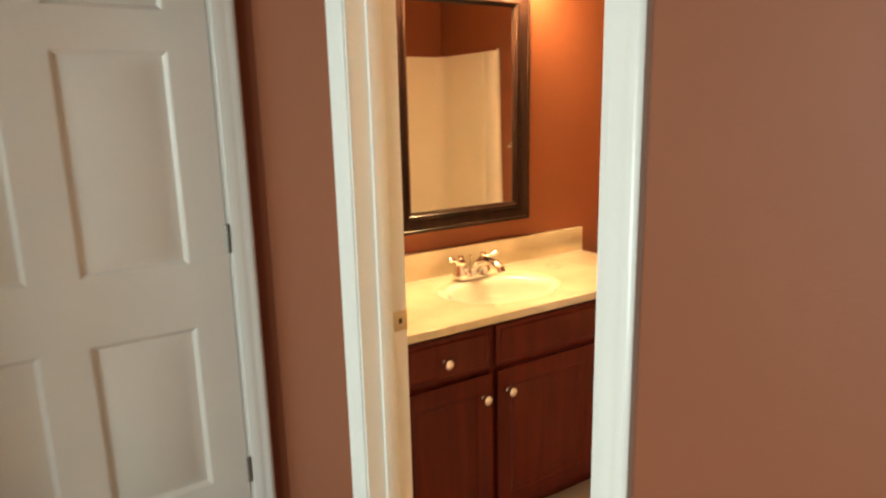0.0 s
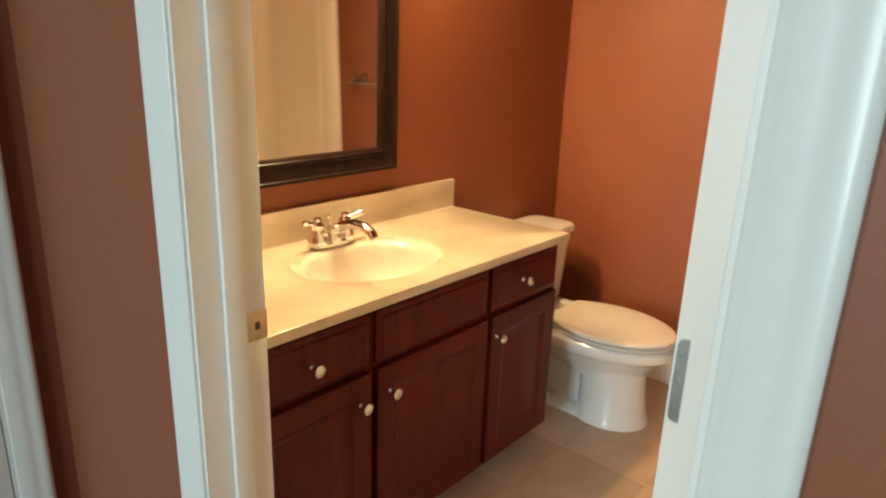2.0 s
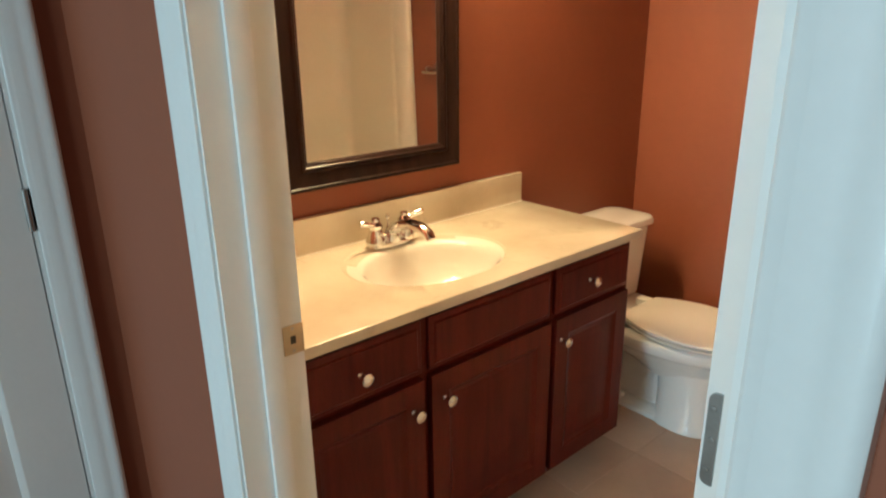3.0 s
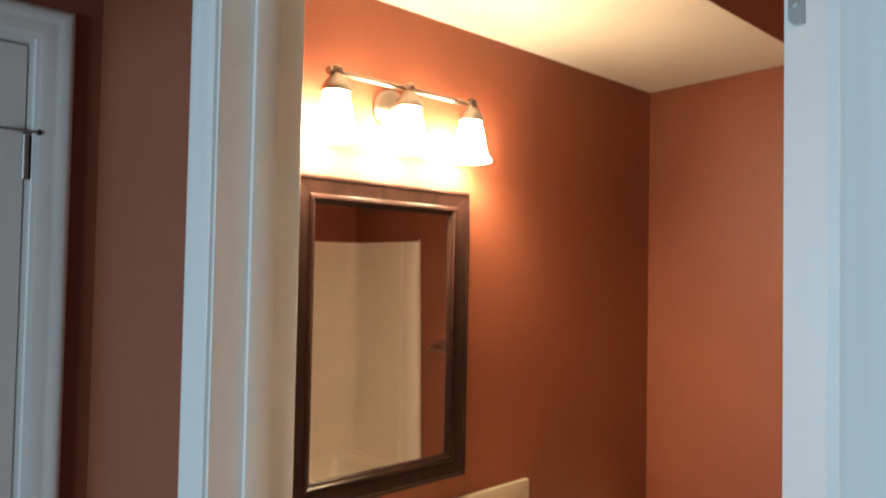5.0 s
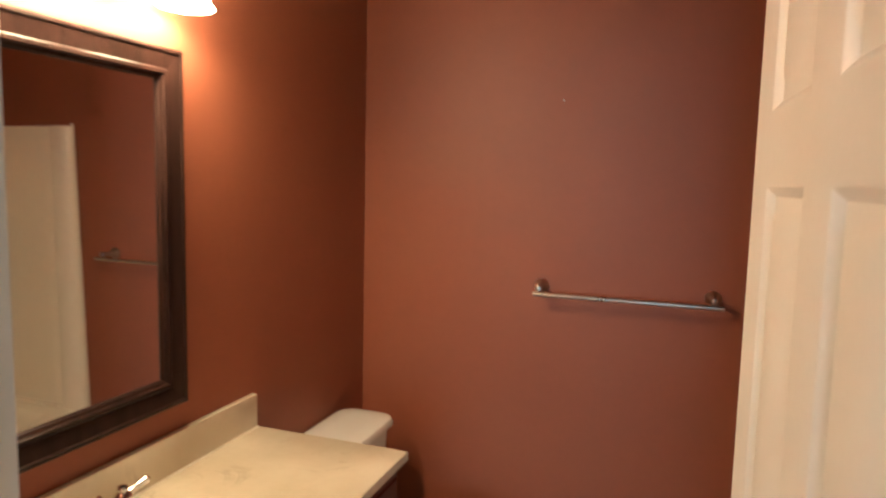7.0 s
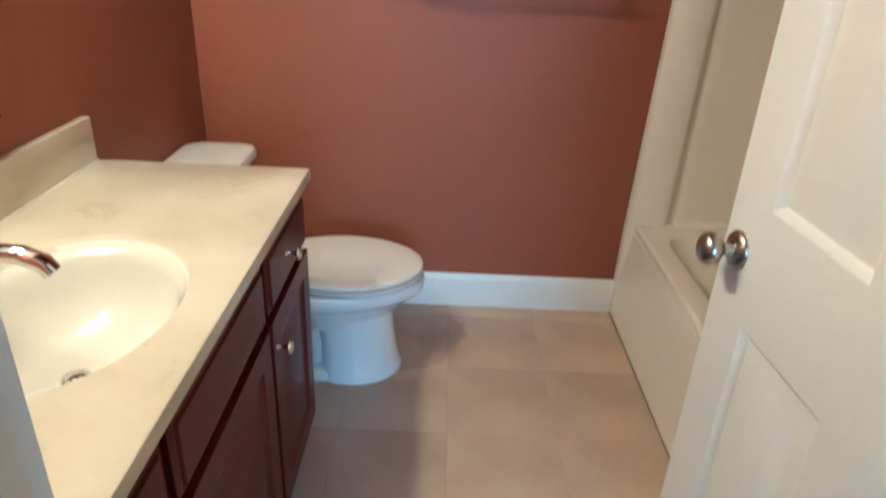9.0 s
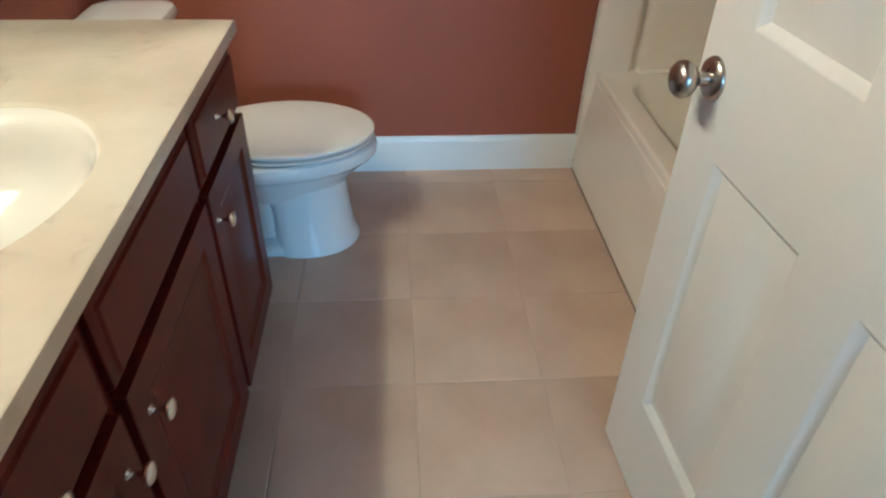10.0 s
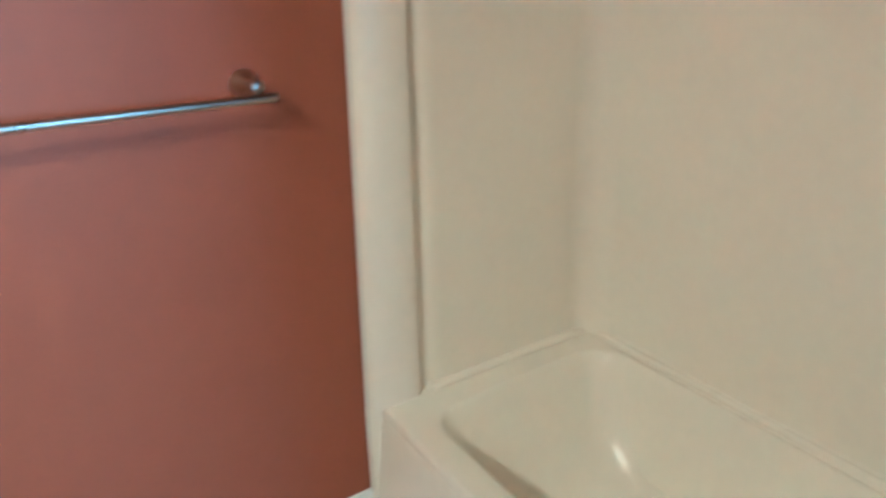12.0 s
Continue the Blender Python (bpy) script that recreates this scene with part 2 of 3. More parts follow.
def casing(a0, a1, top, put):
    """A mitred moulding round three sides of an opening. put(a, z, d): along the wall, up, out of the wall."""
    bm = bmesh.new()
    rows = [[bm.verts.new(put(*p)) for p in ((a0 - u, 0.0, d), (a0 - u, top + u, d), (a1 + u, top + u, d), (a1 + u, 0.0, d))] for u, d in CASING]
    for r, q in zip(rows, rows[1:] + rows[:1]):
        for k in range(3):
            bm.faces.new((r[k], r[k + 1], q[k + 1], q[k]))
    return bm


# ---- structure: bathroom shell ----
W = 0.12


def prism(points, axis, a, b):
    """A prism with the outline points, along x, y or z from a to b."""
    bm = bmesh.new()

    def at(p, w):
        return {"x": (w, p[0], p[1]), "y": (p[0], w, p[1]), "z": (p[0], p[1], w)}[axis]

    lo = [bm.verts.new(at(p, a)) for p in points]
    hi = [bm.verts.new(at(p, b)) for p in points]
    n = len(points)
    bm.faces.new(lo), bm.faces.new(hi)
    for k in range(n):
        bm.faces.new((lo[k], lo[(k + 1) % n], hi[(k + 1) % n], hi[k]))
    return bm


structure("wall_vanity", a_box(-W, 0, 0.0, YF + W, -0.1, TOPZ), M_WALL, "terracotta painted wall behind the vanity", "wall")
structure("wall_far", a_box(0, XB + W, YF, YF + W, -0.1, TOPZ), M_WALL, "terracotta painted wall behind the toilet", "wall")
structure("wall_tub", a_box(XB, XB + W, 0.0, YF, -0.1, TOPZ), M_WALL, "terracotta painted wall behind the tub", "wall")
structure("wall_wing", a_box(XT + 0.03, XB, YT - W, YT - 0.004, -0.1, TOPZ), M_WALL, "terracotta painted end wall of the tub alcove", "wall")

# the door wall, with its opening through it
bm = bmesh.new()
JT = 0.018
box(bm, XC - W, XL - JT, YH, 0, -0.1, TOPZ)
box(bm, XR + JT, 4.2, YH, 0, -0.1, TOPZ)
box(bm, XL - JT, XR + JT, YH, 0, HEAD + JT, TOPZ)
structure("wall_door", bm, M_WALL, "terracotta painted wall with the bathroom doorway", "wall")

SLOPE = 0.68
structure("ceiling", a_box(-W, XS, 0.0, YF, CEIL, CEIL + 0.06), M_CEIL, "white flat ceiling over the vanity", "ceiling")
structure("ceiling_slope", prism([(XS, CEIL), (XB + W, CEIL + SLOPE * (XB + W - XS)), (XB + W, CEIL + 0.1 + SLOPE * (XB + W - XS)), (XS, CEIL + 0.1)], "y", 0.0, YF), M_WALL, "terracotta painted sloping ceiling", "ceiling")

# floor bed
bed = structure("floor", a_box(0, XB, -0.06, YF, -0.1, -0.0016), M_GROUT, "tan ceramic tile bathroom floor with grout joints", "floor")

# baseboards: profile with a small ogee top
BASE = [(0, 0), (0.013, 0), (0.013, 0.105), (0.011, 0.112), (0.011, 0.118), (0.007, 0.126), (0.005, 0.136), (0, 0.138)]
structure("baseboard", prism([(YF - d, z) for d, z in BASE], "x", 0.0, XT), M_TRIM, "white painted baseboard along the far wall", "baseboard")
structure("baseboard_vanity", prism([(d, z) for d, z in BASE], "y", 1.254, YF - 0.014), M_TRIM, "white painted baseboard behind the toilet", "baseboard")

# door frame: jambs, head, stops
bm = bmesh.new()
box(bm, XL - JT, XL, YH - 0.002, 0.002, 0, HEAD)
box(bm, XR, XR + JT, YH - 0.002, 0.002, 0, HEAD)
box(bm, XL - JT, XR + JT, YH - 0.002, 0.002, HEAD, HEAD + JT)
frame_ob = structure("door_frame", bm, M_TRIM, "white painted door jambs and head", "door frame")
bm = bmesh.new()
for x0, x1, z0, z1 in ((XL, XL + 0.010, 0, HEAD - 0.010), (XR - 0.010, XR, 0, HEAD - 0.010), (XL, XR, HEAD - 0.010, HEAD)):
    box(bm, x0, x1, -0.078, -0.040, z0, z1, 0.002)
part("door_stop", bm, M_TRIM, frame_ob)
structure("casing_hall", casing(XL - 0.007, XR + 0.007, HEAD + 0.008, lambda a, z, d: Vector((a, YH - d, z))), M_TRIM, "white moulded door casing on the hall side", "door casing")
structure("casing_bath", casing(XL - 0.008, XR + 0.008, HEAD + 0.008, lambda a, z, d: Vector((a, d, z))), M_TRIM, "white moulded door casing on the bathroom side", "door casing")

# strike plate on the latch jamb
plate = thing("strike_plate", (XL, -0.017, 0.903), "tarnished metal strike plate on the white jamb", "strike plate")
part("plate", a_box(XL - 0.002, XL + 0.0015, -0.034, 0.004, 0.877, 0.931, 0.0007), M_BRASS, plate)
part("lip", tube([(XL, 0.002, 0.89), (XL, 0.002, 0.918)], [0.0025, 0.0025], 10), M_BRASS, plate)
# no hole is cut: a dark block on the plate carries its shade
part("latch_hole_shade", a_box(XL - 0.001, XL + 0.002, -0.021, -0.011, 0.897, 0.911), M_HOLESHADE_RUBBER, plate)
for z in (0.8835, 0.9245):
    part("screw", lathe([(0.0032, 0), (0.0028, 0.0008), (0.001, 0.001)], pose(XL + 0.0014, -0.016, z, 0, 90, 0), 10), M_STEEL, plate)


# ---- structure: hall ----
HX, HY, HC = 4.1, -4.4, 2.44
structure("hall_floor", a_box(XC - W, HX + W, HY - W, YH + 0.065, -0.1, -0.002), M_CARPET, "beige carpet in the room outside", "floor")
structure("hall_ceiling", a_box(XC - W, HX + W, HY - W, YH, HC, HC + 0.08), M_CEIL, "white ceiling of the room outside", "ceiling")
CD0, CD1 = -0.262, -1.222      # closet door, hinge side and latch side
CDH = 2.068
bm = bmesh.new()
box(bm, XC - W, XC, CD0 + 0.021, YH, -0.1, HC)
box(bm, XC - W, XC, HY, CD1 - 0.021, -0.1, HC)
box(bm, XC - W, XC, CD1 - 0.021, CD0 + 0.021, CDH + 0.021, HC)
structure("wall_closet", bm, M_WALL, "terracotta painted wall holding the closed panel door", "wall")
structure("wall_closet_back", a_box(XC - 0.6, XC - 0.5, -2.0, 0.0, -0.1, HC), M_WALL, "plain wall inside the closet", "wall")
structure("wall_hall_right", a_box(HX, HX + W, HY - W, YH, -0.1, HC), M_WALL, "terracotta painted wall of the room outside", "wall")
bm = bmesh.new()
WX0, WX1, WZ0, WZ1 = 0.85, 2.25, 0.8, 2.15
box(bm, XC - W, WX0, HY - W, HY, -0.1, HC)
box(bm, WX1, HX, HY - W, HY, -0.1, HC)
box(bm, WX0, WX1, HY - W, HY, -0.1, WZ0)
box(bm, WX0, WX1, HY - W, HY, WZ1, HC)
structure("wall_window", bm, M_WALL, "terracotta painted wall with the daylight window", "wall")
win = thing("window_1", (1.55, HY, WZ0), "white framed window letting daylight into the room outside", "window", "", "structure")
bm = bmesh.new()
for a in ((WX0, WX0 + 0.05, WZ0, WZ1), (WX1 - 0.05, WX1, WZ0, WZ1), (WX0 + 0.05, WX1 - 0.05, WZ0, WZ0 + 0.05), (WX0 + 0.05, WX1 - 0.05, WZ1 - 0.05, WZ1), (1.525, 1.575, WZ0 + 0.05, WZ1 - 0.05)):
    box(bm, a[0], a[1], HY - 0.1, HY - 0.05, a[2], a[3])
part("window_frame", bm, M_TRIM, win)
part("window_sill", a_box(WX0 - 0.05, WX1 + 0.05, HY, HY + 0.04, WZ0 - 0.03, WZ0 - 0.003, 0.005), M_TRIM, win)


# unseen wall between passage and window room, wide opening, added to shade the closet
PY, PX0, PX1, PZ = -1.5, 0.34, 2.9, 2.03
bm = bmesh.new()
box(bm, XC, PX0, PY - W, PY, -0.1, HC)
box(bm, PX1, HX, PY - W, PY, -0.1, HC)
box(bm, PX0, PX1, PY - W, PY, PZ, HC)
structure("wall_added_shade", bm, M_WALL, "unseen terracotta wall with a wide opening, added to shade the closet side", "wall")


# ---- panel doors ----
def six_panel_door(width, height, thick, put, low=0.83, high=1.02, up=1.565, stile=0.109, mullion=0.109):
    s, m = stile, mullion
    p = (width - 2 * s - m) / 2
    us = [0, s, s + p, s + p + m, width - s, width]
    vs = [0, 0.22, low, high, up, up + 0.105, height - 0.115, height]
    return panel_grid(us, vs, {(i, j) for i in (1, 3) for j in (1, 3, 5)}, put, thick)


def door_knob(at, way, parent, label="satin nickel round door knob"):
    """A round knob with its rosette at a pose, standing out along way (-1 or 1 in its x)."""
    m = at @ pose(0, 0, 0, 0, 90 * way, 0)
    rose = part("rosette", lathe([(0.0325, 0), (0.0325, 0.003), (0.030, 0.007), (0.024, 0.010), (0.016, 0.012)], m, 36), M_NICKEL, parent)
    k = part("door_knob", lathe([(0.0115, 0.010), (0.0105, 0.018), (0.0105, 0.026), (0.014, 0.031), (0.021, 0.035), (0.026, 0.041), (0.0278, 0.048), (0.0265, 0.055), (0.021, 0.061), (0.012, 0.0645), (0.003, 0.0655)], m, 36), M_NICKEL, parent, label)
    return rose, k


def butt_hinge(parent, cx, cy, z, ax, h=0.089):
    """Barrel of a hinge at (cx, cy), and one leaf lying along ax."""
    b = part("hinge", lathe([(0.0062, 0), (0.0062, h)], pose(cx, cy, z - h / 2), 14), M_STEEL, parent, "dull metal butt hinge")
    for dz in (-h / 2 - 0.002, h / 2 - 0.001):
        part("pin_tip", lathe([(0.003, 0), (0.0055, 0.0012), (0.003, 0.003)], pose(cx, cy, z + dz), 12), M_STEEL, b)
    return b


DX, DY0, DW, DT = 1.365, 0.0, 0.790, 0.034
SWING = pose(DX, DY0, 0, 0, 0, 3.3)            # the leaf stands a little short of square


def swung(u, v, d):
    return SWING @ Vector((d, u, v))


bath_door = thing("door_1", (DX, DY0, 0), "white six-panel door standing open into the bathroom", "door", "", "structure")
part("door_leaf", six_panel_door(DW, HEAD - 0.018, DT, lambda u, v, d: swung(u, 0.01 + v, d), 0.765, 0.960), M_DOOR, bath_door)
KU, KZ = DW - 0.048, 0.880
door_knob(SWING @ pose(0, KU, KZ), -1, bath_door)
door_knob(SWING @ pose(DT, KU, KZ), 1, bath_door)


def rounded_leaf(x0, x1, z0, z1, r=0.014, thick=0.0022):
    """A hinge leaf lying on the door's edge, its corners on the x0 side rounded."""
    pts = [(x1, z0), (x1, z1)]
    pts += [(x0 + r - r * math.sin(a), z1 - r + r * math.cos(a)) for a in [k * math.pi / 12 for k in range(7)]]
    pts += [(x0 + r - r * math.cos(a), z0 + r - r * math.sin(a)) for a in [k * math.pi / 12 for k in range(7)]]
    bm = prism(pts, "y", -thick, 0)
    bm.transform(SWING)
    return bm


bm = a_box(0.006, DT - 0.006, DW - 0.001, DW + 0.0012, KZ - 0.029, KZ + 0.029, 0.0005)
bm.transform(SWING)
part("latch_plate", bm, M_BRASS, bath_door)
for z in (0.28, 1.065, 1.852):
    lf = part("hinge_leaf", rounded_leaf(0.003, 0.014, z - 0.045, z + 0.045, 0.007), M_STEEL, bath_door, "dull grey hinge leaf with rounded corners")
    for dz in (-0.03, 0, 0.03):
        part("screw", lathe([(0.0035, 0), (0.003, 0.0008), (0.001, 0.001)], SWING @ pose(0.0085 + (0.001 if dz == 0 else -0.001), -0.0021, z + dz, 90, 0, 0), 10), M_STEEL, lf)
    butt_hinge(bath_door, DX + DT + 0.007, 0.008, z, 0)

closet = thing("door_2", (XC - 0.02, CD0, 0), "white six-panel closet door, closed", "door", "", "structure")
part("door_leaf", six_panel_door(CD0 - CD1, CDH - 0.012, DT, lambda u, v, d: Vector((XC - 0.002 - d, CD0 - u, 0.01 + v)), 0.77, 0.968, 1.603, 0.115, 0.124), M_DOOR, closet)
for z in (0.25, 1.048, 1.84):
    h = butt_hinge(closet, XC + 0.004, CD0 + 0.0015, z, 1)
    part("leaf", a_box(XC - 0.002, XC + 0.0005, CD0 + 0.004, CD0 + 0.016, z - 0.0445, z + 0.0445), M_STEEL, h)
# pin door stop on the top hinge
stop = thing("hinge_pin_stop", (XC + 0.012, CD0, 1.89), "dark metal hinge pin door stop with rubber tips", "door stop")
part("collar", lathe([(0.008, 0), (0.008, 0.005)], pose(XC + 0.004, CD0 + 0.0015, 1.888), 16), M_STEEL, stop)
part("arm", tube([(XC + 0.011, CD0 + 0.02, 1.891), (XC + 0.012, CD0, 1.891), (XC + 0.016, CD0 - 0.045, 1.891)], [0.0028] * 3, 10), M_STEEL, stop)
part("tip", lathe([(0.006, 0), (0.007, 0.004), (0.006, 0.008)], pose(XC + 0.016, CD0 - 0.045, 1.891, 90, 0, 0), 14), M_HOLESHADE_RUBBER, stop)
part("tip", lathe([(0.005, 0), (0.006, 0.004), (0.005, 0.007)], pose(XC + 0.011, CD0 + 0.027, 1.891, 90, 0, 0), 14), M_HOLESHADE_RUBBER, stop)
bm = bmesh.new()
box(bm, XC - W, XC + 0.0005, CD0 + 0.003, CD0 + 0.021, 0, CDH + 0.003)
box(bm, XC - W, XC + 0.0005, CD1 - 0.021, CD1 - 0.003, 0, CDH + 0.003)
box(bm, XC - W, XC + 0.0005, CD1 - 0.021, CD0 + 0.021, CDH + 0.003, CDH + 0.021)
structure("door_frame_closet", bm, M_TRIM, "white painted closet door jambs", "door frame")
structure("casing_closet", casing(-CD0 - 0.012, -CD1 + 0.012, CDH + 0.012, lambda a, z, d: Vector((XC + d, -a, z))), M_TRIM, "white moulded casing round the closet door", "door casing")


# ---- vanity ----
VX, VY0, VY1 = 0.496, 0.012, 1.240
van = thing("vanity_cabinet", (0.26, 0.61, 0), "dark cherry-stained wooden vanity cabinet with three doors", "cabinet")
bm = bmesh.new()
box(bm, 0.002, VX - 0.018, VY0, VY0 + 0.016, 0.09, VH - 0.028)
box(bm, 0.002, VX - 0.018, VY1 - 0.016, VY1, 0.09, VH - 0.028)
box(bm, 0.002, VX - 0.018, VY0 + 0.016, VY1 - 0.016, 0.09, 0.106)
box(bm, 0.002, 0.008, VY0 + 0.016, VY1 - 0.016, 0.106, VH - 0.028)
part("body", bm, M_WOOD, van)
part("toe_kick", a_box(0.002, VX - 0.075, VY0, VY1, 0.002, 0.089), M_WOOD, van, "shadowed toe kick board")
bm = bmesh.new()
for y0, y1 in ((VY0 - 0.001, 0.050), (0.376, 0.416), (0.842, 0.882), (1.206, VY1 + 0.001)):
    box(bm, VX - 0.0179, VX, y0, y1, 0.088, VH - 0.027, 0.0012)
for z0, z1 in ((0.088, 0.125), (0.602, 0.632), (0.750, VH - 0.027)):
    box(bm, VX - 0.0175, VX - 0.0006, VY0, VY1, z0, z1)
part("face_frame", bm, M_WOOD, van)


def cabinet_knob(parent, y, z):
    k = part("knob", lathe([(0.0075, 0), (0.0062, 0.002), (0.0038, 0.005), (0.0034, 0.010), (0.0038, 0.016), (0.0065, 0.0205), (0.0125, 0.0235), (0.0152, 0.0262), (0.0148, 0.0292), (0.0105, 0.032), (0.004, 0.0333), (0.001, 0.0335)], pose(VX + 0.0185, y, z, 0, 90, 0), 24), M_CHROME, parent, "polished chrome knob")
    return k


def front(name, y0, y1, z0, z1, panels):
    if panels:
        us = [0, 0.055, y1 - y0 - 0.055, y1 - y0]
        vs = [0, 0.055, z1 - z0 - 0.055, z1 - z0]
        bm = panel_grid(us, vs, {(1, 1)}, lambda u, v, d: Vector((VX + 0.019 - d, y0 + u, z0 + v)), 0.0185, 0.007)
    else:
        rings = []
        for inset, x in ((0, 0.0005), (0, 0.010), (0.004, 0.0125), (0.013, 0.0145), (0.017, 0.019)):
            rings.append([Vector((VX + x, a, b)) for a, b in ((y0 + inset, z0 + inset), (y1 - inset, z0 + inset), (y1 - inset, z1 - inset), (y0 + inset, z1 - inset))])
        bm = loft(rings)
    return part(name, bm, M_WOOD, van, smooth=0.4)


Y_FRONTS = ((0.035, 0.384), (0.408, 0.850), (0.874, 1.222))
d1 = front("drawer_front", *Y_FRONTS[0], 0.626, 0.762, False)
cabinet_knob(d1, 0.208, 0.690)
front("false_drawer_front", *Y_FRONTS[1], 0.626, 0.762, False)
d3 = front("drawer_front", *Y_FRONTS[2], 0.626, 0.762, False)
cabinet_knob(d3, 1.020, 0.698)
p1 = front("door", *Y_FRONTS[0], 0.110, 0.611, True)
cabinet_knob(p1, 0.351, 0.537)
p2 = front("door", *Y_FRONTS[1], 0.110, 0.611, True)
cabinet_knob(p2, 0.450, 0.539)
p3 = front("door", *Y_FRONTS[2], 0.110, 0.611, True)
cabinet_knob(p3, 0.898, 0.544)


# top with its moulded oval bowl
def vanity_top():
    cx, cy, ax, ay = 0.284, 0.610, 0.163, 0.207
    x0, x1, y0, y1 = 0.002, 0.521, 0.003, 1.270
    th = 0.026
    n = 96
    angs = [2 * math.pi * k / n for k in range(n)]

    def edge(a, inset):
        dx, dy = math.cos(a), math.sin(a)
        tx = ((x1 - inset - cx) if dx > 0 else (cx - x0 - inset)) / abs(dx) if abs(dx) > 1e-6 else 1e9
        ty = ((y1 - inset - cy) if dy > 0 else (cy - y0 - inset)) / abs(dy) if abs(dy) > 1e-6 else 1e9
        t = min(tx, ty)
        return cx + dx * t, cy + dy * t

    for c in ((x0, y0), (x0, y1), (x1, y0), (x1, y1)):
        a = math.atan2(c[1] - cy, c[0] - cx) % (2 * math.pi)
        k = min(range(n), key=lambda q: abs(angs[q] - a))
        angs[k] = a
    rings = []
    for inset, z in ((0.0, VH - th), (0.0, VH - 0.004), (0.0012, VH - 0.0012), (0.004, VH)):
        rings.append([Vector((*edge(a, inset), z)) for a in angs])
    # from the flat deck into the bowl
    for s, dz in ((1.20, 0.0), (1.185, -0.0006), (1.165, -0.0032), (1.14, -0.0042), (1.05, -0.0062), (1.02, -0.0085), (1.0, -0.012), (0.965, -0.018), (0.93, -0.034), (0.88, -0.058), (0.8, -0.085), (0.68, -0.108), (0.5, -0.124), (0.3, -0.132), (0.12, -0.136)):
        rings.append([Vector((cx - (0.008 if s < 0.6 else 0) - 0.85 * ax * max(0.0, s - 1.0) + ax * s * math.cos(a), cy + ay * s * math.sin(a), VH + dz)) for a in angs])
    return loft(rings, False, True), cx, cy


top = thing("sink_countertop", (0.27, 0.6, VH - 0.026), "cream cultured marble vanity top with a moulded oval basin", "countertop")
bm, BCX, BCY = vanity_top()
top_ob = part("deck", bm, M_MARBLE, top)
top_ob.data.materials.append(M_BOWL)
for p in top_ob.data.polygons:
    c = p.center
    if c.z < VH - 0.004 and ((c.x - BCX) / 0.18) ** 2 + ((c.y - BCY) / 0.24) ** 2 < 1.0:
        p.material_index = 1
part("backsplash", a_box(0.001, 0.021, 0.003, 1.262, VH + 0.0005, VH + 0.105, 0.003), M_MARBLE, top)
part("caulk_joint", tube([(0.0225, 0.004, VH + 0.001), (0.0225, 1.262, VH + 0.001)], [0.0022, 0.0022], 8), M_CAULK, top)
dr = part("drain", lathe([(0.023, 0), (0.0225, 0.0022), (0.018, 0.003), (0.0165, 0.0015)], pose(BCX - 0.008, BCY, VH - 0.1355), 28), M_CHROME, top, "chrome drain ring")
part("stopper", lathe([(0.0155, 0), (0.0155, 0.003), (0.010, 0.0055), (0.001, 0.006)], pose(BCX - 0.008, BCY, VH - 0.134), 24), M_CHROME, dr)

# faucet with two lever handles
FX, FY = 0.094, 0.612
fau = thing("faucet", (FX, FY, VH), "polished chrome two-handle basin faucet with an arched spout", "faucet")
bm = loft([[Vector((FX + r * 0.028 * math.cos(a), FY + 0.076 * r * math.sin(a) * (abs(math.sin(a)) ** -0.35 if abs(math.sin(a)) > 1e-3 else 1), VH + z)) for a in [2 * math.pi * k / 40 for k in range(40)]] for r, z in ((1.0, 0.0), (1.0, 0.008), (0.93, 0.013), (0.8, 0.016))])
part("base_plate", bm, M_CHROME, fau)
for sy in (-1, 1):
    y = FY + sy * 0.052
    body = part("handle_body", lathe([(0.030, 0.010), (0.0295, 0.020), (0.026, 0.032), (0.0205, 0.045), (0.0175, 0.052), (0.0205, 0.057), (0.021, 0.065), (0.0145, 0.072), (0.0115, 0.077), (0.0128, 0.082), (0.010, 0.087), (0.002, 0.089)], pose(FX, y, VH), 28), M_CHROME, fau)
    part("lever", tube([(FX, y, VH + 0.066), (FX + 0.005, y + sy * 0.018, VH + 0.070), (FX + 0.010, y + sy * 0.038, VH + 0.076), (FX + 0.013, y + sy * 0.054, VH + 0.081), (FX + 0.014, y + sy * 0.061, VH + 0.083)], [0.0095, 0.0076, 0.0082, 0.0102, 0.0055], 14), M_CHROME, body)
part("spout_body", loft([[Vector((FX + 0.004 + a * math.cos(q), FY + b * math.sin(q), VH + z)) for q in [2 * math.pi * k / 32 for k in range(32)]] for a, b, z in ((0.026, 0.034, 0.010), (0.025, 0.030, 0.022), (0.022, 0.025, 0.036), (0.018, 0.020, 0.050), (0.011, 0.013, 0.060))]), M_CHROME, fau)
part("spout", tube([(FX - 0.004, FY, VH + 0.034), (FX + 0.026, FY, VH + 0.052), (FX + 0.06, FY, VH + 0.068), (FX + 0.102, FY, VH + 0.080), (FX + 0.144, FY, VH + 0.079), (FX + 0.174, FY, VH + 0.066), (FX + 0.184, FY, VH + 0.052)], [0.02, 0.0205, 0.0185, 0.017, 0.0165, 0.0168, 0.0155], 20, 0.85), M_CHROME, fau)
rod = part("lift_rod", tube([(FX - 0.012, FY, VH + 0.03), (FX - 0.012, FY, VH + 0.074)], [0.0025, 0.0025], 10), M_CHROME, fau)
part("rod_knob", lathe([(0.003, 0), (0.0062, 0.004), (0.0062, 0.009), (0.003, 0.0125)], pose(FX - 0.012, FY, VH + 0.073), 16), M_CHROME, rod)


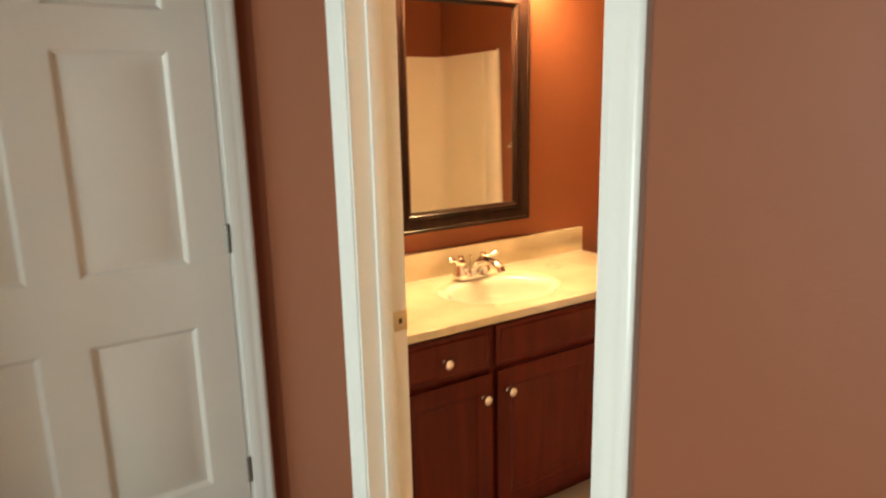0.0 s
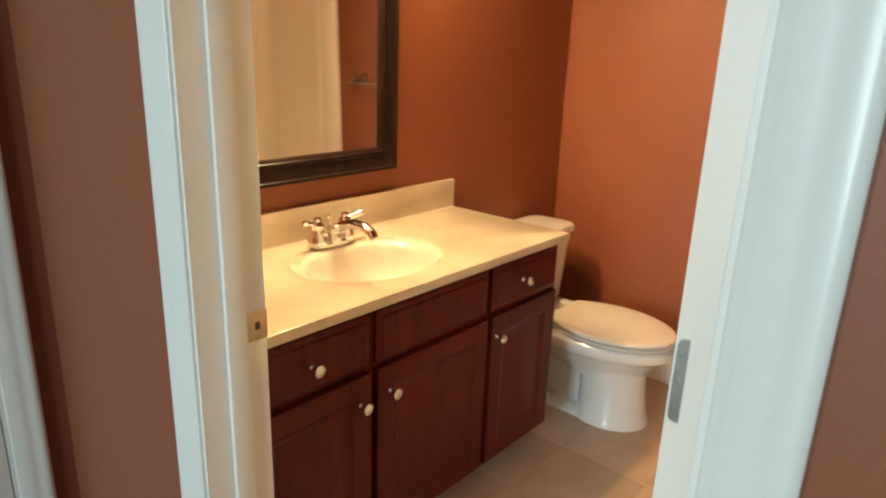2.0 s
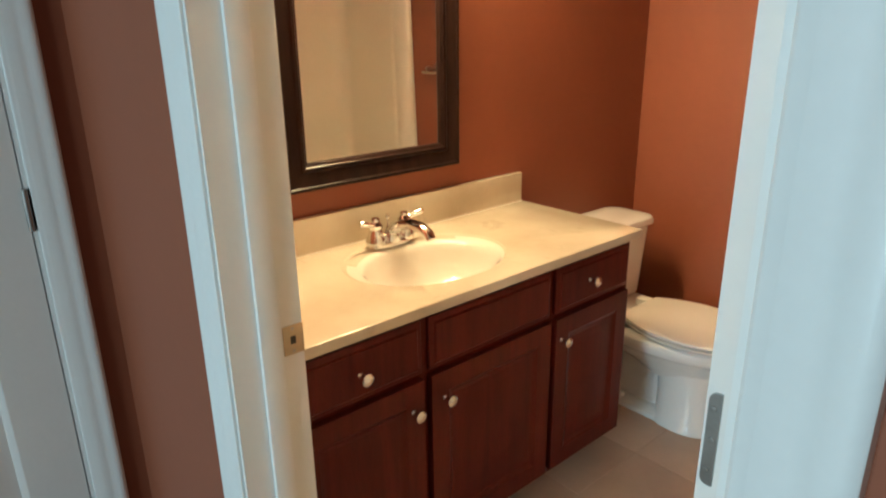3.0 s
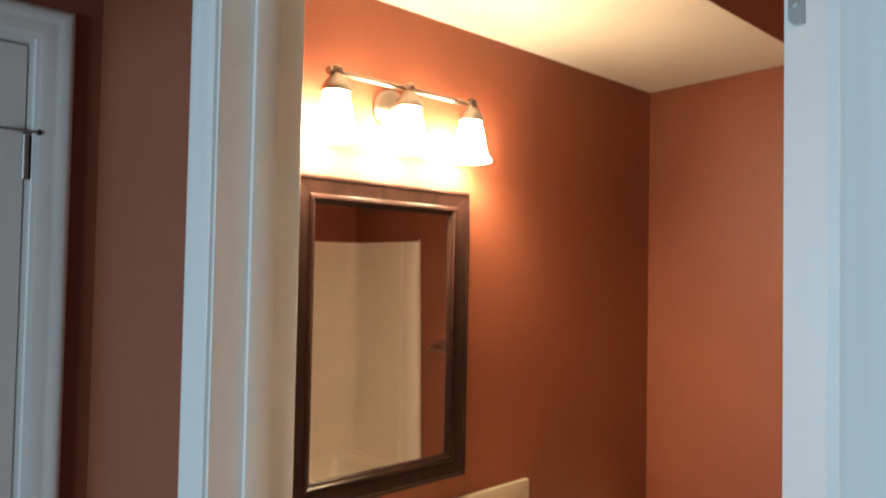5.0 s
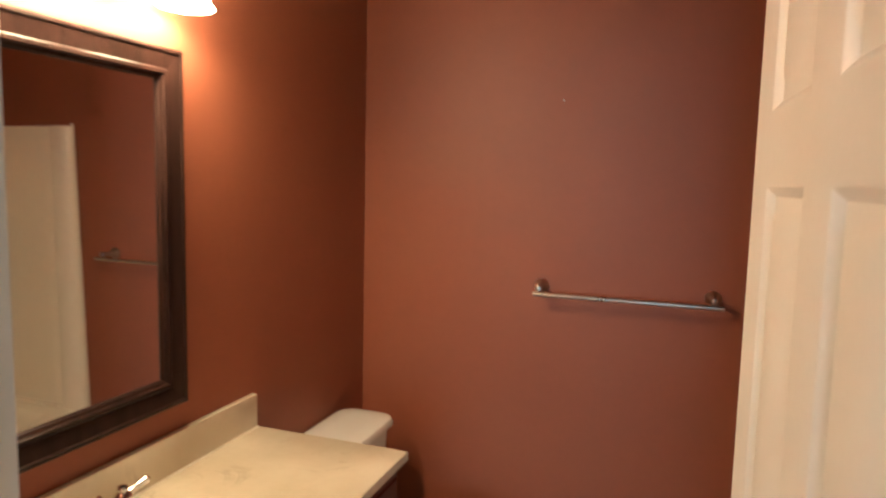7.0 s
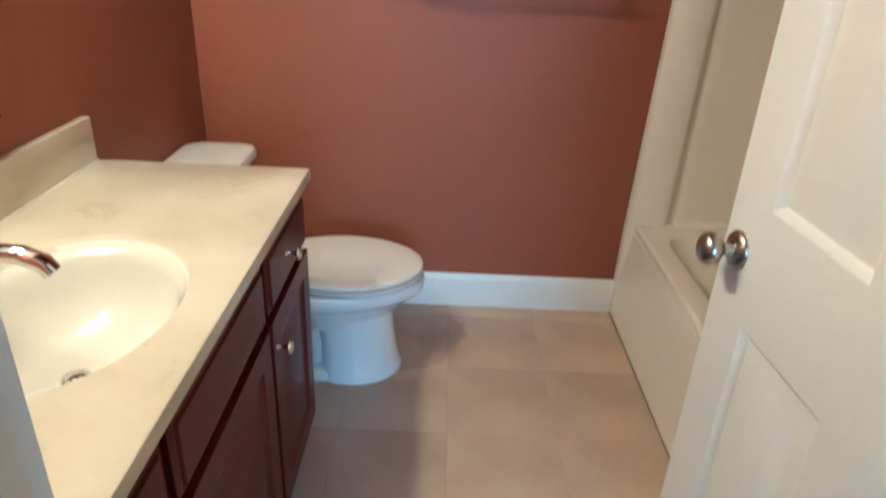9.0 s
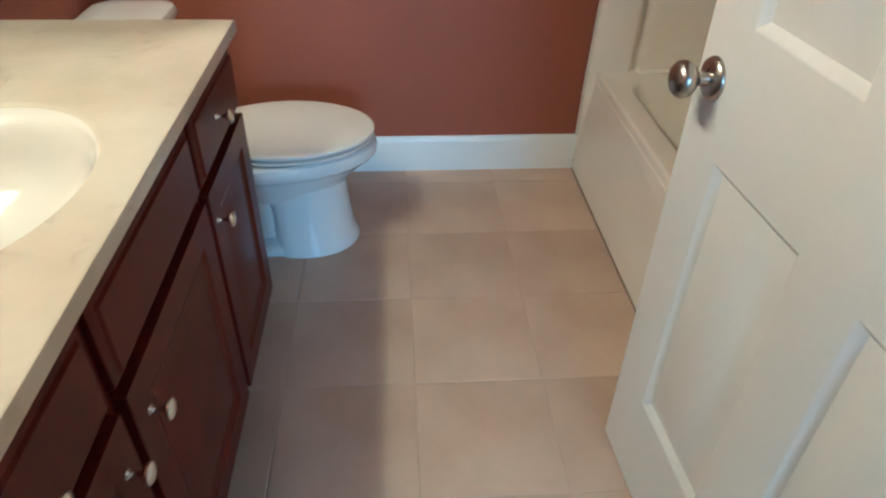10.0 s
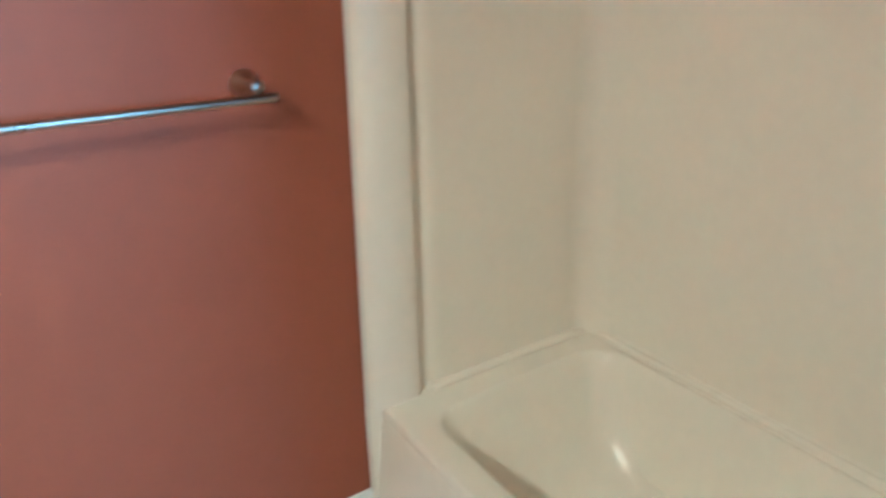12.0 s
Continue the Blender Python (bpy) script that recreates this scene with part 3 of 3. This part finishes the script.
# ---- mirror ----
MY0, MY1, MZ0, MZ1 = 0.326, 0.951, 0.982, 1.873
mir = thing("wall_mirror", (0.01, 0.646, MZ0), "rectangular mirror in a wide dark espresso wooden frame", "mirror")
PROF = [(0, 0.002), (0, 0.026), (0.004, 0.030), (0.010, 0.0305), (0.013, 0.027), (0.05, 0.0225), (0.054, 0.026), (0.062, 0.0265), (0.066, 0.021), (0.072, 0.018), (0.076, 0.010), (0.076, 0.002)]
corner = [(MY0, MZ0, 1, 1), (MY1, MZ0, -1, 1), (MY1, MZ1, -1, -1), (MY0, MZ1, 1, -1)]
for k in range(4):
    a, b = corner[k], corner[(k + 1) % 4]
    bm = bmesh.new()
    ra = [bm.verts.new((d, a[0] + a[2] * u, a[1] + a[3] * u)) for u, d in PROF]
    rb = [bm.verts.new((d, b[0] + b[2] * u, b[1] + b[3] * u)) for u, d in PROF]
    n = len(PROF)
    for i in range(n):
        bm.faces.new((ra[i], ra[(i + 1) % n], rb[(i + 1) % n], rb[i]))
    part("frame_rail" if k % 2 == 0 else "frame_stile", bm, M_DARKWOOD, mir, smooth=0.35)
part("mirror_glass", a_box(0.004, 0.0095, MY0 + 0.07, MY1 - 0.07, MZ0 + 0.07, MZ1 - 0.07), M_MIRROR, mir, "clear silvered glass", smooth=0)


# ---- vanity light ----
LZ, LX = 2.134, 0.092
lamp = thing("vanity_light", (0.0, 0.646, LZ - 0.05), "three-light wall fixture with bell-shaped frosted glass shades, lit", "wall lamp")
part("back_plate", lathe([(0.06, 0), (0.06, 0.008), (0.052, 0.016), (0.03, 0.02)], pose(0.0005, 0.646, LZ - 0.045, 0, 90, 0), 36), M_NICKEL, lamp)
part("stem", tube([(0.015, 0.646, LZ - 0.045), (0.05, 0.646, LZ - 0.03), (0.08, 0.646, LZ - 0.006), (LX, 0.646, LZ)], [0.009, 0.008, 0.008, 0.008], 14), M_NICKEL, lamp)
bar = part("bar", tube([(LX, 0.392, LZ), (LX, 0.90, LZ)], [0.0075, 0.0075], 14), M_NICKEL, lamp)
for y in (0.388, 0.904):
    part("finial", lathe([(0.0075, -0.006), (0.0115, -0.003), (0.0115, 0.004), (0.006, 0.010)], pose(LX, y, LZ, 90, 0, 0), 16), M_NICKEL, bar)
for y in (0.408, 0.646, 0.886):
    cap = part("fitter", lathe([(0.010, 0.016), (0.0145, 0.009), (0.0135, -0.006), (0.022, -0.015), (0.035, -0.031), (0.041, -0.047), (0.040, -0.054)], pose(LX, y, LZ), 28), M_NICKEL, lamp, "brushed nickel conical socket cap")
    bm = lathe([(0.030, -0.046), (0.034, -0.062), (0.041, -0.088), (0.046, -0.118), (0.05, -0.142), (0.058, -0.162), (0.067, -0.172), (0.0655, -0.1735), (0.056, -0.163), (0.048, -0.142), (0.044, -0.118), (0.039, -0.088), (0.032, -0.062)], pose(LX, y, LZ), 32, False)
    part("shade", bm, M_SHADE, cap, "glowing frosted glass bell shade")


# ---- toilet ----
TY = 1.621
toi = thing("toilet", (0.4, TY, 0), "white porcelain two-piece toilet with the lid closed", "toilet")


def egg(xb, xf, hw, z, n=40):
    """A loop, blunt at the back (xb) and rounded at the front (xf)."""
    pts = []
    xm = xb + (xf - xb) * 0.42
    for k in range(n):
        a = 2 * math.pi * k / n
        c, s = math.cos(a), math.sin(a)
        if c >= 0:
            x = xm + (xf - xm) * c
            y = hw * s
        else:
            e = 0.62
            x = xm - (xm - xb) * abs(c) ** e
            y = hw * (abs(s) ** 0.8) * (1 if s > 0 else -1)
        pts.append(Vector((x, TY + y, z)))
    return pts


def slab_round(x0, x1, hw, z, r, n=8):
    pts = []
    for cx, cy, a0 in ((x1 - r, hw - r, 0), (x0 + r, hw - r, 90), (x0 + r, -hw + r, 180), (x1 - r, -hw + r, 270)):
        for k in range(n):
            a = radians(a0 + 90 * k / (n - 1))
            pts.append(Vector((cx + r * math.cos(a), TY + cy + r * math.sin(a), z)))
    return pts


part("tank", loft([slab_round(0.03, 0.195, 0.180, 0.345, 0.03), slab_round(0.024, 0.205, 0.19, 0.36, 0.035), slab_round(0.02, 0.215, 0.2, 0.52, 0.042), slab_round(0.018, 0.225, 0.208, 0.646, 0.05)]), M_PORCELAIN, toi)
part("tank_lid", loft([slab_round(0.014, 0.236, 0.214, 0.647, 0.06), slab_round(0.010, 0.246, 0.222, 0.655, 0.066), slab_round(0.010, 0.246, 0.222, 0.668, 0.066), slab_round(0.016, 0.240, 0.216, 0.679, 0.064), slab_round(0.036, 0.22, 0.196, 0.685, 0.055), slab_round(0.08, 0.18, 0.15, 0.687, 0.04)]), M_PORCELAIN, toi)
# bowl above, pedestal column in front, trapway behind
part("bowl", loft([egg(0.40, 0.690, 0.112, 0.185), egg(0.34, 0.702, 0.128, 0.218), egg(0.27, 0.728, 0.150, 0.248), egg(0.215, 0.755, 0.169, 0.273), egg(0.190, 0.771, 0.180, 0.289), egg(0.178, 0.786, 0.189, 0.296), egg(0.171, 0.795, 0.195, 0.305), egg(0.17, 0.797, 0.196, 0.328), egg(0.172, 0.795, 0.194, 0.338), egg(0.180, 0.786, 0.187, 0.3440)]), M_PORCELAIN, toi)
part("pedestal", loft([egg(0.455, 0.728, 0.136, 0.001), egg(0.455, 0.728, 0.136, 0.014), egg(0.46, 0.721, 0.130, 0.025), egg(0.46, 0.712, 0.124, 0.06), egg(0.46, 0.704, 0.119, 0.12), egg(0.455, 0.699, 0.117, 0.17), egg(0.44, 0.699, 0.119, 0.21), egg(0.41, 0.704, 0.126, 0.235)]), M_PORCELAIN, toi)
part("trapway", loft([slab_round(0.16, 0.50, 0.074, 0.03, 0.05), slab_round(0.15, 0.50, 0.082, 0.07, 0.055), slab_round(0.14, 0.50, 0.084, 0.12, 0.055), slab_round(0.13, 0.50, 0.078, 0.17, 0.05), slab_round(0.10, 0.48, 0.10, 0.235, 0.05), slab_round(0.08, 0.44, 0.13, 0.29, 0.05), slab_round(0.06, 0.40, 0.15, 0.344, 0.05)]), M_PORCELAIN, toi)
part("foot", loft([slab_round(0.17, 0.56, 0.122, 0.001, 0.06), slab_round(0.17, 0.56, 0.122, 0.018, 0.06), slab_round(0.178, 0.55, 0.112, 0.028, 0.055), slab_round(0.20, 0.54, 0.088, 0.04, 0.05)]), M_PORCELAIN, toi)
for sy in (-1, 1):
    part("bolt_cap", lathe([(0.014, 0.026), (0.0135, 0.038), (0.009, 0.046), (0.002, 0.048)], pose(0.335, TY + sy * 0.1, 0), 18), M_PORCELAIN, toi)
def lid_loop(inset, z):
    """A lid's outline: a rounded front, sides that taper back to a straight hinge edge."""
    xb, xf, hw, wb = 0.318 + inset, 0.792 - inset, 0.190 - inset, 0.118 - inset
    xm = 0.53
    side = []
    for k in range(13):
        a = math.pi / 2 * k / 12
        side.append((xm + (xf - xm) * math.cos(a), hw * math.sin(a)))
    for k in range(1, 9):
        u = k / 8
        side.append((xm - (xm - xb) * u, hw - (hw - wb) * u ** 1.9))
    pts = side + [(xb - 0.002, 0.4 * wb)] + [(x, -y) for x, y in side[::-1]][:-1]
    return [Vector((x, TY + y, z)) for x, y in pts]


part("seat", loft([lid_loop(0.016, 0.3505), lid_loop(0.005, 0.353), lid_loop(0.004, 0.359), lid_loop(0.014, 0.3635)]), M_SEAT, toi)
part("lid", loft([lid_loop(0.016, 0.3700), lid_loop(0.002, 0.3715), lid_loop(0.002, 0.378), lid_loop(0.008, 0.3813), lid_loop(0.016, 0.3828), lid_loop(0.05, 0.3845), lid_loop(0.09, 0.3853)]), M_SEAT, toi)
part("seat_deck", loft([slab_round(0.06, 0.33, 0.150, 0.318, 0.04), slab_round(0.05, 0.345, 0.166, 0.332, 0.045), slab_round(0.05, 0.345, 0.166, 0.3455, 0.045), slab_round(0.056, 0.338, 0.16, 0.3495, 0.04)]), M_PORCELAIN, toi)
for bx, by in ((0.70, 0.1), (0.70, -0.1), (0.45, 0.15), (0.45, -0.15)):
    part("bumper", a_box(bx - 0.015, bx + 0.015, TY + by - 0.006, TY + by + 0.006, 0.344, 0.3535, 0.001), M_RUBBER, toi)
    part("bumper", a_box(bx - 0.012, bx + 0.012, TY + by - 0.005, TY + by + 0.005, 0.3645, 0.3705, 0.001), M_RUBBER, toi)
for sy in (-1, 1):
    part("seat_hinge", a_box(0.268, 0.322, TY + sy * 0.075 - 0.022, TY + sy * 0.075 + 0.022, 0.35, 0.379, 0.006), M_SEAT, toi)


# ---- tub and surround ----
RIM = 0.388
tub = thing("tub_shower", (1.9, 1.27, 0), "almond fibreglass bathtub with a moulded wall surround", "bathtub")
TX1, TY1 = XB - 0.004, YF - 0.004


def rrect(x0, x1, y0, y1, r, z, n=7):
    pts = []
    for cx, cy, a0 in ((x1 - r, y1 - r, 0), (x0 + r, y1 - r, 90), (x0 + r, y0 + r, 180), (x1 - r, y0 + r, 270)):
        for k in range(n):
            a = radians(a0 + 90 * k / (n - 1))
            pts.append(Vector((cx + r * math.cos(a), cy + r * math.sin(a), z)))
    return pts


part("basin", loft([
    rrect(XT + 0.033, TX1, YT, TY1, 0.012, RIM - 0.03), rrect(XT + 0.034, TX1, YT, TY1, 0.012, RIM - 0.008), rrect(XT + 0.041, TX1 - 0.004, YT + 0.004, TY1 - 0.004, 0.012, RIM),
    rrect(XT + 0.105, TX1 - 0.06, YT + 0.1, TY1 - 0.11, 0.09, RIM), rrect(XT + 0.113, TX1 - 0.066, YT + 0.108, TY1 - 0.118, 0.09, RIM - 0.006),
    rrect(XT + 0.122, TX1 - 0.075, YT + 0.118, TY1 - 0.128, 0.09, RIM - 0.03), rrect(XT + 0.15, TX1 - 0.1, YT + 0.16, TY1 - 0.19, 0.1, RIM - 0.2),
    rrect(XT + 0.17, TX1 - 0.12, YT + 0.2, TY1 - 0.25, 0.11, RIM - 0.29), rrect(XT + 0.21, TX1 - 0.16, YT + 0.26, TY1 - 0.32, 0.1, RIM - 0.325)], False, True), M_TUB, tub)
# apron: a skirt that leans in towards the rim, with a long shallow recess
LEAN = 0.088


def apron_loop(a, x):
    return [Vector((x + LEAN * z, y, z)) for y, z in ((YT + a[0], a[2]), (TY1 - a[1], a[2]), (TY1 - a[1], a[3]), (YT + a[0], a[3]))]


loops = [apron_loop((0, 0, 0.0, RIM - 0.031), XT + 0.05), apron_loop((0, 0, 0.0, RIM - 0.031), XT + 0.004), apron_loop((0.004, 0.004, 0.002, RIM - 0.034), XT), apron_loop((0.085, 0.085, 0.07, RIM - 0.07), XT), apron_loop((0.105, 0.115, 0.085, RIM - 0.088), XT + 0.0035)]
part("apron", loft(loops, True, True), M_TUB, tub)
SZ = 1.79
# wall surround: proud front columns, soft grooves, flat fields, rounded inside corners


def surround_outline():
    side = [(XT + 0.002, 0.0), (XT + 0.002, 0.012), (XT + 0.008, 0.024), (XT + 0.018, 0.034), (XT + 0.08, 0.038), (XT + 0.128, 0.038), (XT + 0.140, 0.034), (XT + 0.148, 0.022), (XT + 0.156, 0.013), (XT + 0.168, 0.012), (XT + 0.180, 0.018), (XT + 0.192, 0.023), (XT + 0.215, 0.024)]
    r, bx = 0.085, TX1 - 0.026
    far = [(x, TY1 - d) for x, d in side]
    far += [(bx - r + r * math.sin(a), TY1 - 0.024 - r + r * math.cos(a)) for a in [k * math.pi / 16 for k in range(9)]]
    near = [(x, YT + 0.001 + d) for x, d in side]
    near += [(bx - r + r * math.sin(a), YT + 0.025 + r - r * math.cos(a)) for a in [k * math.pi / 16 for k in range(9)]]
    return far + near[::-1] + [(TX1, YT + 0.001), (TX1, TY1)]


def surround():
    """The outline run up in one piece, its top edge rounded over."""
    pts = surround_outline()
    bm = bmesh.new()

    def lean(x, z):
        return x + (z - 0.3) * 0.036 * max(0.0, 1 - (x - XT) / 0.3)

    lo = [bm.verts.new((lean(x, RIM), y, RIM - 0.002)) for x, y in pts]
    hi = [bm.verts.new((lean(x, SZ), y, SZ)) for x, y in pts]
    n = len(pts)
    for k in range(n):
        bm.faces.new((lo[k], lo[(k + 1) % n], hi[(k + 1) % n], hi[k]))
    bm.faces.new(hi)
    return bm


part("wall_surround", surround(), M_TUB, tub, smooth=0.9)


def flange_loop(x, z):
    return [Vector((x + dx, TY1 - dy, z)) for dx, dy in ((-0.004, 0.0), (-0.004, 0.008), (0.001, 0.014), (0.0018, 0.0))]


part("side_flange", loft([flange_loop(XT, 0.14), flange_loop(XT + 0.002, 0.32), flange_loop(XT + (SZ + 0.012 - 0.3) * 0.036, SZ + 0.012)]), M_CAULK, tub)
part("corner_post", loft([[Vector((x, TY1 - dy, z)) for x, dy in ((XT - 0.001, 0.001), (XT + 0.004 + u, 0.03), (XT + 0.012 + u, 0.001))] for z, u in ((0.04, 0.004), (RIM - 0.004, 0.031))]), M_TUB, tub)
bm = bmesh.new()
box(bm, XT + 0.17, TX1 - 0.03, TY1 - 0.045, TY1 - 0.004, RIM - 0.01, RIM + 0.016, 0.014, 4)
box(bm, TX1 - 0.045, TX1 - 0.004, YT + 0.05, TY1 - 0.05, RIM - 0.01, RIM + 0.016, 0.014, 4)
part("deck_cove", bm, M_TUB, tub)
part("drain", lathe([(0.03, 0), (0.03, 0.003), (0.02, 0.004)], pose(1.9, TY1 - 0.42, RIM - 0.3245), 24), M_CHROME, tub, "chrome drain ring")
structure("caulk_line", tube([(XT - 0.002, YT + 0.01, 0.001), (XT - 0.002, YF - 0.016, 0.001)], [0.002, 0.002], 8), M_JOINT, "dark joint along the foot of the tub", "caulk")

# ---- towel bar ----
rail = thing("towel_bar", (1.045, YF, 1.17), "brushed nickel towel bar on flared round posts", "towel bar")
BZ, BY = 1.168, YF - 0.086
part("bar", tube([(0.725, BY, BZ), (1.372, BY, BZ)], [0.0078, 0.0078], 16), M_NICKEL, rail)
for x in (0.742, 1.340):
    part("post", lathe([(0.027, 0), (0.0265, 0.004), (0.022, 0.011), (0.015, 0.022), (0.0115, 0.036), (0.0105, 0.05), (0.013, 0.062), (0.0135, 0.074), (0.011, 0.083), (0.003, 0.086)], pose(x, YF - 0.0005, BZ + 0.020, 90, 0, 0), 28), M_NICKEL, rail, "flared nickel post")

nail = thing("picture_nail", (0.797, YF, 1.870), "small bright nail stuck in the bare wall", "nail")
part("shank", tube([(0.797, YF + 0.005, 1.868), (0.797, YF - 0.012, 1.871)], [0.0012, 0.0012], 8), M_STEEL, nail)
part("head", lathe([(0.003, 0), (0.003, 0.001), (0.001, 0.0015)], pose(0.797, YF - 0.012, 1.871, 90, 0, 0), 10), M_STEEL, nail)

# ---- floor tiles ----
PITCH, GAP = 0.3225, 0.0034
tile_mesh = {}
x_lines = [0.562 + PITCH * k for k in range(-2, 7)]
y_lines = [0.637 + PITCH * k for k in range(-3, 6)]
for i in range(len(x_lines) - 1):
    for j in range(len(y_lines) - 1):
        x0, x1 = max(x_lines[i], 0.0), min(x_lines[i + 1], XT - 0.006)
        y0, y1 = max(y_lines[j], -0.058), min(y_lines[j + 1], YF - 0.002)
        if x1 - x0 < 0.03 or y1 - y0 < 0.03:
            continue
        w, d = round(x1 - x0 - GAP, 4), round(y1 - y0 - GAP, 4)
        if (w, d) not in tile_mesh:
            tile_mesh[(w, d)] = mesh_of("tile", loft([[Vector((a * (w / 2 - e), b * (d / 2 - e), z)) for a, b in ((-1, -1), (1, -1), (1, 1), (-1, 1))] for e, z in ((0, -0.006), (0, -0.0009), (0.0009, 0.0))]), M_TILE, 0.5)
        t = new("tile", tile_mesh[(w, d)])
        t.parent = bed
        t.location = ((x0 + x1) / 2, (y0 + y1) / 2, random.uniform(-0.0003, 0.0003))
